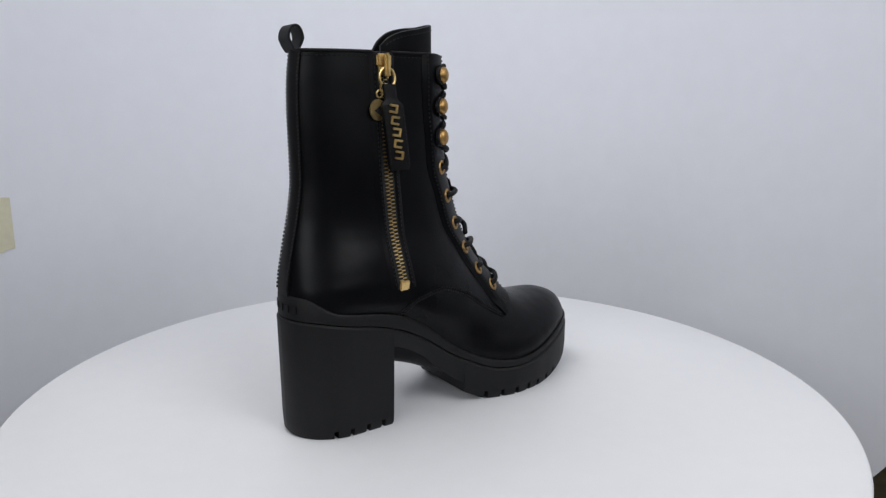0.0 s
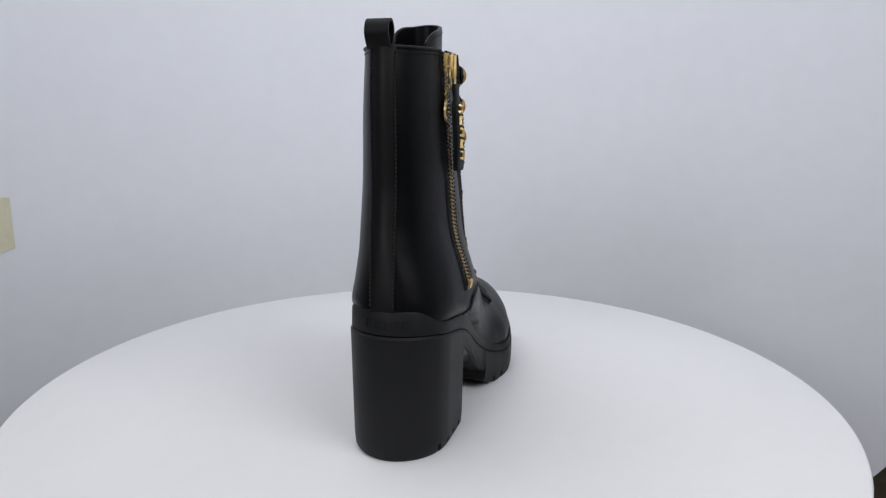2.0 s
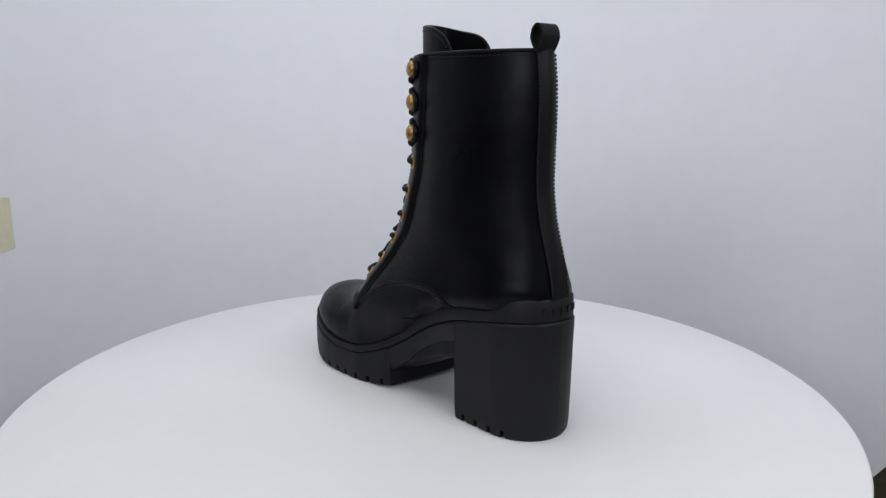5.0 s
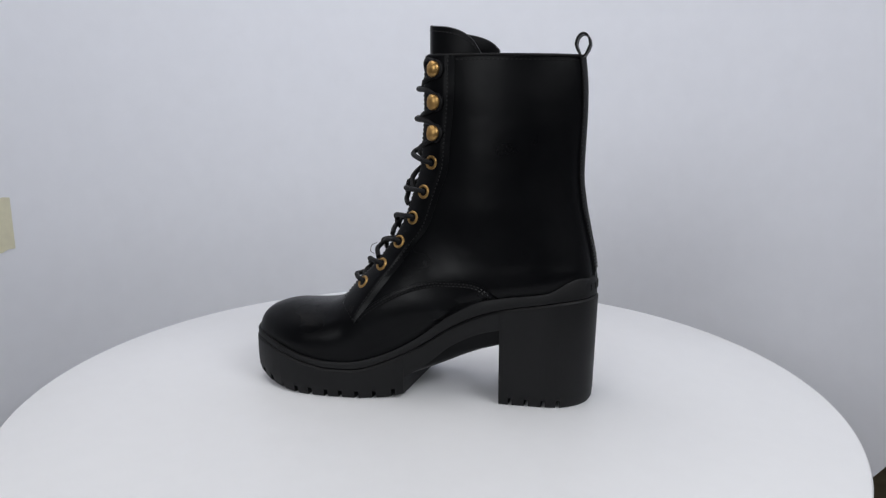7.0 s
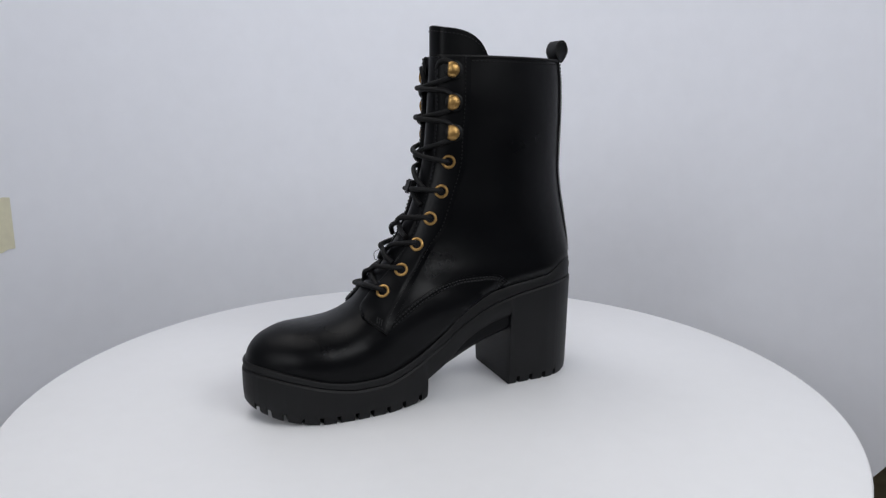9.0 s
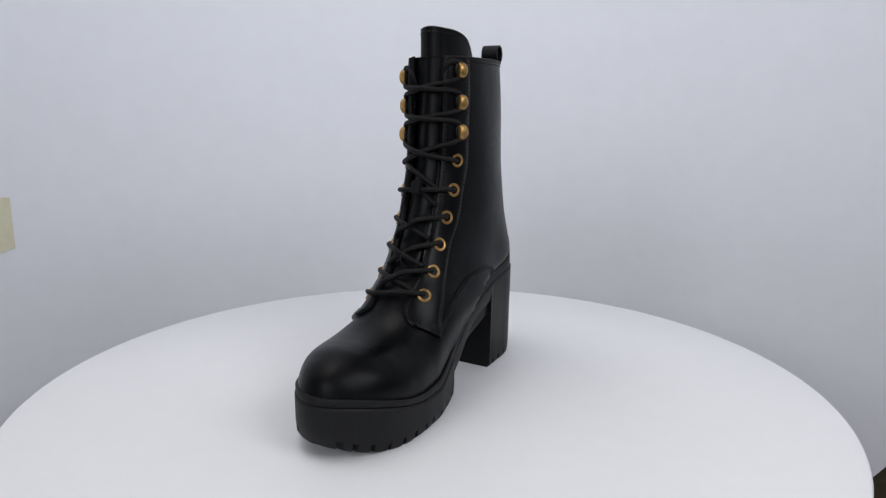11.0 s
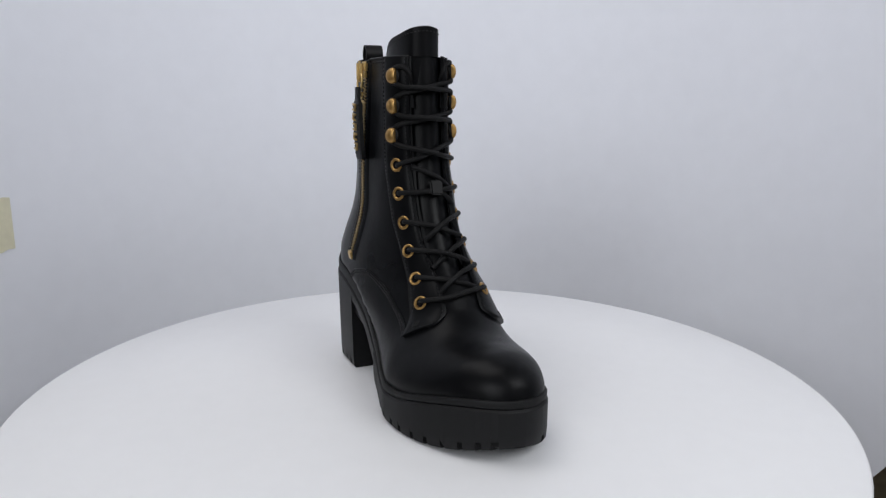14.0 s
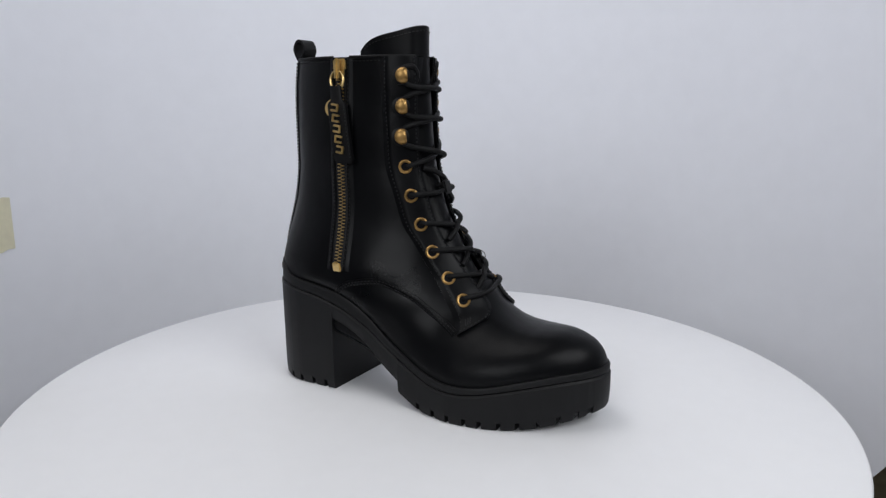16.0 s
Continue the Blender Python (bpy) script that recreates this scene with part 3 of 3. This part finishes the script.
    # from the fourth row up round the hooks
    for k in (3, 2, 1):
        for side in (-1, 1):
            c, out, up, fwd = spots[side, k]
            d, out2, up2, fwd2 = spots[-side, k - 1]
            over = 0.0058 if side > 0 else 0.0026
            pts = []
            if k == 3:
                pts += [c - out * 0.002, c + out * 0.0015 + fwd * 0.003]
            else:
                pts += [c + out * 0.0012 - fwd * 0.005, c + out * 0.0012 - fwd * 0.002 + up * 0.004, c + out * 0.001 + fwd * 0.0055 + up * 0.0078]
            a = pts[-1]
            b = d + out2 * 0.001 + fwd2 * 0.0058 - up2 * 0.0080
            for t in (0.28, 0.5, 0.72):
                z = a.z + (b.z - a.z) * t
                pts.append(front_at(z, (a.y + (b.y - a.y) * t) * 0.95, over - 0.0022 * abs(t - 0.5) / 0.22))
            pts += [b, d + out2 * 0.0012 - fwd2 * 0.002 - up2 * 0.004, d + out2 * 0.0012 - fwd2 * 0.005]
            lace_part(pts)
    for side in (-1, 1):
        c, out, up, fwd = spots[side, 0]
        lace_part([c + out * 0.0012 - fwd * 0.005, c + out * 0.0014 - fwd * 0.002 + up * 0.0045, c + out * 0.001 + fwd * 0.005 + up * 0.0062,
                   c + fwd * 0.009 - out * 0.003 + up * 0.002, c + fwd * 0.0075 - out * 0.006 - up * 0.006, c + fwd * 0.003 - out * 0.008 - up * 0.013])

    build_zip(boot)
    return boot


def build_zip(boot):
    """The side zip: tape, leather lips, teeth, slider, strap and charm."""
    way = spline([(0, -0.0578, 0.2540), (1, -0.0578, 0.235), (2, -0.0572, 0.205), (3, -0.0566, 0.1733), (4, -0.0553, 0.152), (5, -0.0545, 0.13), (6, -0.0533, 0.112), (6.6, -0.0527, 0.098)])

    def at(f, w, out):
        x, z = way(f)
        return upper(*on_side(x + w, z, -1), out)

    bm = bmesh.new()
    cols = (-0.0062, -0.004, -0.002, 0.0, 0.002, 0.004, 0.0062)
    slab_into(bm, [[at(6.6 * k / 80, w, 0.0005) for w in cols] for k in range(81)], [[at(6.6 * k / 80, w, -0.0008) for w in cols] for k in range(81)])
    tape = part("zip", bm, FABRIC, boot, "brass-toothed side zip on black tape")
    for s in (-1, 1):
        bm = bmesh.new()
        cols = (0.0047, 0.0052, 0.0065, 0.009, 0.0115)
        lift = (0.0006, 0.0011, 0.0011, 0.0005, -0.0007)
        slab_into(bm, [[at(6.6 * k / 80, s * w, o) for w, o in zip(cols, lift)] for k in range(81)], [[at(6.6 * k / 80, s * w, -0.0008) for w in cols] for k in range(81)])
        part("zip_lip", bm, LEATHER, tape, "", 45)
    bm = bmesh.new()
    for s in (-1, 1):
        pts = resample([at(6.55 * k / 160, s * 0.0066, 0.0017) for k in range(161)], 0.0015)
        for a, b in zip(pts[::2], pts[1::2]):
            tube_into(bm, [a, b], 0.00036, 5)
    part("stitching", bm, THREAD, tape)

    # teeth: each an object on one shared mesh
    bm = bmesh.new()
    box_into(bm, Matrix.Identity(4), 0.0031, 0.0009, 0.0013, 0.00025)
    tooth = part("zip_tooth", bm, ZIP_BRASS, tape)
    first = True
    line = resample([at(0.25 + 6.2 * k / 200, 0.0, 0.0010) for k in range(201)], 0.00128)
    for i, p in enumerate(line[:-1]):
        d = (line[i + 1] - p).normalized()
        n = Vector((0, -1, 0))
        n = (n - d * n.dot(d)).normalized()
        x = d.cross(n).normalized()
        m = Matrix((x, d, n)).transposed().to_4x4()
        m.translation = p + x * (0.0014 if i % 2 else -0.0014)
        ob = tooth if first else new("zip_tooth", tooth.data)
        first = False
        ob.parent = tape
        ob.matrix_local = m
    bm = bmesh.new()
    c = at(6.5, 0, 0.0012)
    box_into(bm, Matrix.Translation(c) @ pose(0, 0, 0, 12, 0, 0), 0.0072, 0.0024, 0.0068, 0.0007)
    part("bottom_stop", bm, ZIP_BRASS, tape, "brass bottom stop")

    # slider and its bail
    c = at(0.28, 0.0, 0.0022)
    bm = bmesh.new()
    box_into(bm, Matrix.Translation(c), 0.0110, 0.0034, 0.0085, 0.0012)
    box_into(bm, Matrix.Translation(c + Vector((0, 0, -0.0062))), 0.0082, 0.0030, 0.0060, 0.0011)
    box_into(bm, Matrix.Translation(c + Vector((0.0004, -0.0040, -0.0035))), 0.0044, 0.0048, 0.0160, 0.0016)
    part("zip_slider", bm, ZIP_BRASS, tape, "brass zip slider")
    ring_c = c + Vector((0.0002, -0.0038, -0.0112))
    bm = bmesh.new()
    tube_into(bm, [ring_c + Vector((0.0058 * math.cos(a * math.tau / 28), 0.0006 * math.sin(a * math.tau / 28), 0.0066 * math.sin(a * math.tau / 28))) for a in range(28)], 0.00095, 8, True)
    part("pull_ring", bm, ZIP_BRASS, tape, "brass pull ring")

    # leather pull with raised plain bars
    top = ring_c + Vector((0.0012, -0.0010, -0.0040))
    length = 0.0560

    def pull_at(f):
        return Vector((top.x - 0.0012 + 0.0075 * f, top.y - 0.0008 - 0.0014 * math.sin(f * 2.6), top.z - length * f))

    bm = bmesh.new()
    rows_o, rows_i = [], []
    for k in range(33):
        f = k / 32
        half = 0.0046 + 0.0034 * smooth(0.17, 0.24, f) - 0.0014 * smooth(0.955, 1.0, f)
        thick = 0.0015 + 0.0006 * smooth(0.17, 0.24, f)
        c2 = pull_at(f)
        rows_o.append([c2 + Vector((w * half, -thick + 0.0006 * abs(w) ** 4, 0)) for w in (-1, -0.85, -0.4, 0.4, 0.85, 1)])
        rows_i.append([c2 + Vector((w * half, thick - 0.0006 * abs(w) ** 4, 0)) for w in (-1, -0.85, -0.4, 0.4, 0.85, 1)])
    slab_into(bm, rows_o, rows_i)
    part("zip_pull", bm, STRAP, tape, "black leather zip pull with gold bars", 50)
    bm = bmesh.new()
    edge_line = [pull_at(0.235) + Vector((w * 0.0056, -0.0021, 0)) for w in (-1, -0.5, 0, 0.5, 1)]
    for side in (-1, 1):
        edge_line += [pull_at(0.25 + 0.7 * k / 30) + Vector((side * 0.0069, -0.0019, 0)) for k in range(31)][::side]
    for p, q in list(zip(edge_line, edge_line[1:]))[::2]:
        if (p - q).length < 0.004:
            tube_into(bm, [p, q], 0.0003, 5)
    part("pull_stitching", bm, THREAD, tape)
    for k in range(5):
        bm = bmesh.new()
        m = Matrix.Translation(pull_at(0.28 + 0.135 * k) + Vector((-0.0008, -0.0028, 0))) @ pose(0, 0, 0, 0, 8.5, 0)
        for dz in (-0.0021, 0.0021):
            box_into(bm, m @ pose(0, 0, dz), 0.0064, 0.0020, 0.0015, 0.0004)
        box_into(bm, m @ pose(0.0025 * (-1) ** k, 0, 0), 0.0014, 0.0018, 0.0044, 0.0004)
        part("gold_bar", bm, ZIP_BRASS, tape)
    # round charm beside the pull
    bm = bmesh.new()
    cc = ring_c + Vector((-0.0056, 0.0026, -0.0205))
    bmesh.ops.create_cone(bm, cap_ends=True, segments=32, radius1=0.0069, radius2=0.0069, depth=0.0012, matrix=Matrix.Translation(cc) @ pose(0, 0, 0, 90, 0, 12))
    part("round_charm", bm, ZIP_BRASS, tape, "round brass charm")
    bm = bmesh.new()
    turned = Matrix.Translation(cc) @ pose(0, 0, 0, 90, 0, 12)
    bmesh.ops.create_cone(bm, cap_ends=True, segments=3, radius1=0.0046, radius2=0.0046, depth=0.0003, matrix=turned @ pose(0.0008, -0.0004, 0.0008, 0, 0, 90))
    part("charm_mark", bm, FABRIC, tape, "dark triangular inlay")
    bm = bmesh.new()
    tube_into(bm, [cc + Vector((0.0012 + 0.0022 * math.cos(a * math.tau / 18), 0, 0.0102 + 0.0024 * math.sin(a * math.tau / 18))) for a in range(18)], 0.0006, 6, True)
    tube_into(bm, [cc + Vector((0.0030, 0.0018 * math.cos(a * math.tau / 18), 0.0140 + 0.0024 * math.sin(a * math.tau / 18))) for a in range(18)], 0.0006, 6, True)
    part("charm_link", bm, ZIP_BRASS, tape)


# ---- setting ----
def build_setting():
    # paper sweep: half round behind, sides run forward
    path = [(0.60, -0.12 + 0.12 * k / 8) for k in range(8)]
    path += [(0.60 * math.cos(k * math.pi / 60), 0.60 * math.sin(k * math.pi / 60)) for k in range(61)]
    path += [(-0.60, -0.12 * k / 8) for k in range(1, 9)]
    bm = bmesh.new()
    outer, inner = [], []
    for i, (x, y) in enumerate(path):
        a = math.degrees(math.atan2(y, x))
        if x > 0 and a < 40:
            low = -0.36 + 0.36 * smooth(38.3, 6, a) if a > 6 else 0.0
        else:
            low = -0.36
        l = math.hypot(x, max(y, 0)) or 1
        n = Vector((x / l, max(y, 0) / l, 0))
        zs = [low + (1.05 - low) * (j / 24) for j in range(25)]
        inner.append([Vector((x, y, z)) for z in zs])
        outer.append([Vector((x, y, z)) + n * 0.0015 for z in zs])
    slab_into(bm, inner, outer)
    ob = part("backdrop", bm, PAPER, None, "", 60)
    tagged(ob, "curved white paper photo backdrop behind the turntable", "backdrop", kind="structure")

    bm = bmesh.new()
    grid_into(bm, [[Vector((x, y, -0.80)) for x in (-3, 3)] for y in (-3, 3)])
    tagged(part("floor", bm, FLOOR), "brown wooden floor below the table", "floor", kind="structure")
    # walls and ceiling are unseen additions that close the room and shape the bounced light
    for name, a, b in (("unseen_wall_north", (-3, 3), (3, 3)), ("unseen_wall_south", (3, -3), (-3, -3)), ("unseen_wall_east", (3, 3), (3, -3)), ("unseen_wall_west", (-3, -3), (-3, 3))):
        bm = bmesh.new()
        d = Vector((b[0] - a[0], b[1] - a[1], 0)).normalized()
        n = Vector((d.y, -d.x, 0)) * -0.1
        slab_into(bm, [[Vector((*a, -0.8)), Vector((*b, -0.8))], [Vector((*a, 1.9)), Vector((*b, 1.9))]],
                  [[Vector((*a, -0.8)) + n, Vector((*b, -0.8)) + n], [Vector((*a, 1.9)) + n, Vector((*b, 1.9)) + n]])
        tagged(part(name, bm, WALL), "plain grey wall, unseen, added to close the room", "wall", kind="structure")
    bm = bmesh.new()
    box_into(bm, pose(0, 0, 1.95), 6.2, 6.2, 0.1)
    tagged(part("ceiling", bm, WALL), "plain grey ceiling, unseen, added to close the room", "ceiling", kind="structure")

    # masking tape on the paper
    bm = bmesh.new()
    top, low = [], []
    for k in range(9):
        a = math.radians(147.2 + 6.0 * k / 8)
        c, s = math.cos(a), math.sin(a)
        jag = 0.0012 * math.sin(k * 2.1)
        top.append([Vector((0.5985 * c, 0.5985 * s, z)) for z in (0.046 + jag - k * 0.001, 0.078, 0.108 + jag)])
        low.append([Vector((0.5996 * c, 0.5996 * s, z)) for z in (0.046 + jag - k * 0.001, 0.078, 0.108 + jag)])
    slab_into(bm, top, low)
    tagged(part("masking_tape", bm, TAPE), "torn piece of cream masking tape on the backdrop", "tape")


def build_turntable():
    table = new("turntable")
    tagged(table, "round white turntable with a thin rim under the boot", "turntable")
    R = 0.3077
    bm = bmesh.new()
    rows = []
    for r, z in ((0.0, 0.0), (0.10, 0.0), (0.20, 0.0), (R - 0.0022, 0.0), (R - 0.0007, -0.0007), (R, -0.0022), (R, -0.0158), (R - 0.001, -0.0175), (R - 0.003, -0.018), (0.15, -0.018), (0.0, -0.018)):
        rows.append([Vector((r * math.cos(k * math.tau / 160), r * math.sin(k * math.tau / 160), z)) for k in range(160)])
    grid_into(bm, rows, True)
    bmesh.ops.remove_doubles(bm, verts=bm.verts, dist=1e-6)
    part("tabletop", bm, WHITE_TOP, table, "", 50)
    bm = bmesh.new()
    for r, z, h in ((0.05, -0.0405, 0.045), (0.14, -0.0805, 0.036), (0.04, -0.44, 0.70), (0.18, -0.79, 0.02)):
        bmesh.ops.create_cone(bm, cap_ends=True, segments=48, radius1=r, radius2=r, depth=h, matrix=pose(0, 0, z))
    part("pedestal", bm, STEEL, table, "grey steel pedestal")
    return table


build_setting()
TABLE = build_turntable()
BOOT = build_boot()


def motions():
    """Boot and turntable turn together, 18.4 degrees a second."""
    times = [k / 5 for k in range(81)]
    walk(BOOT, [(t, pose(0, 0, 0, 0, 0, 34.94 + 18.4075 * t)) for t in times])
    walk(TABLE, [(t, pose(0, 0, 0, 0, 0, 18.4075 * t)) for t in times])


motions()
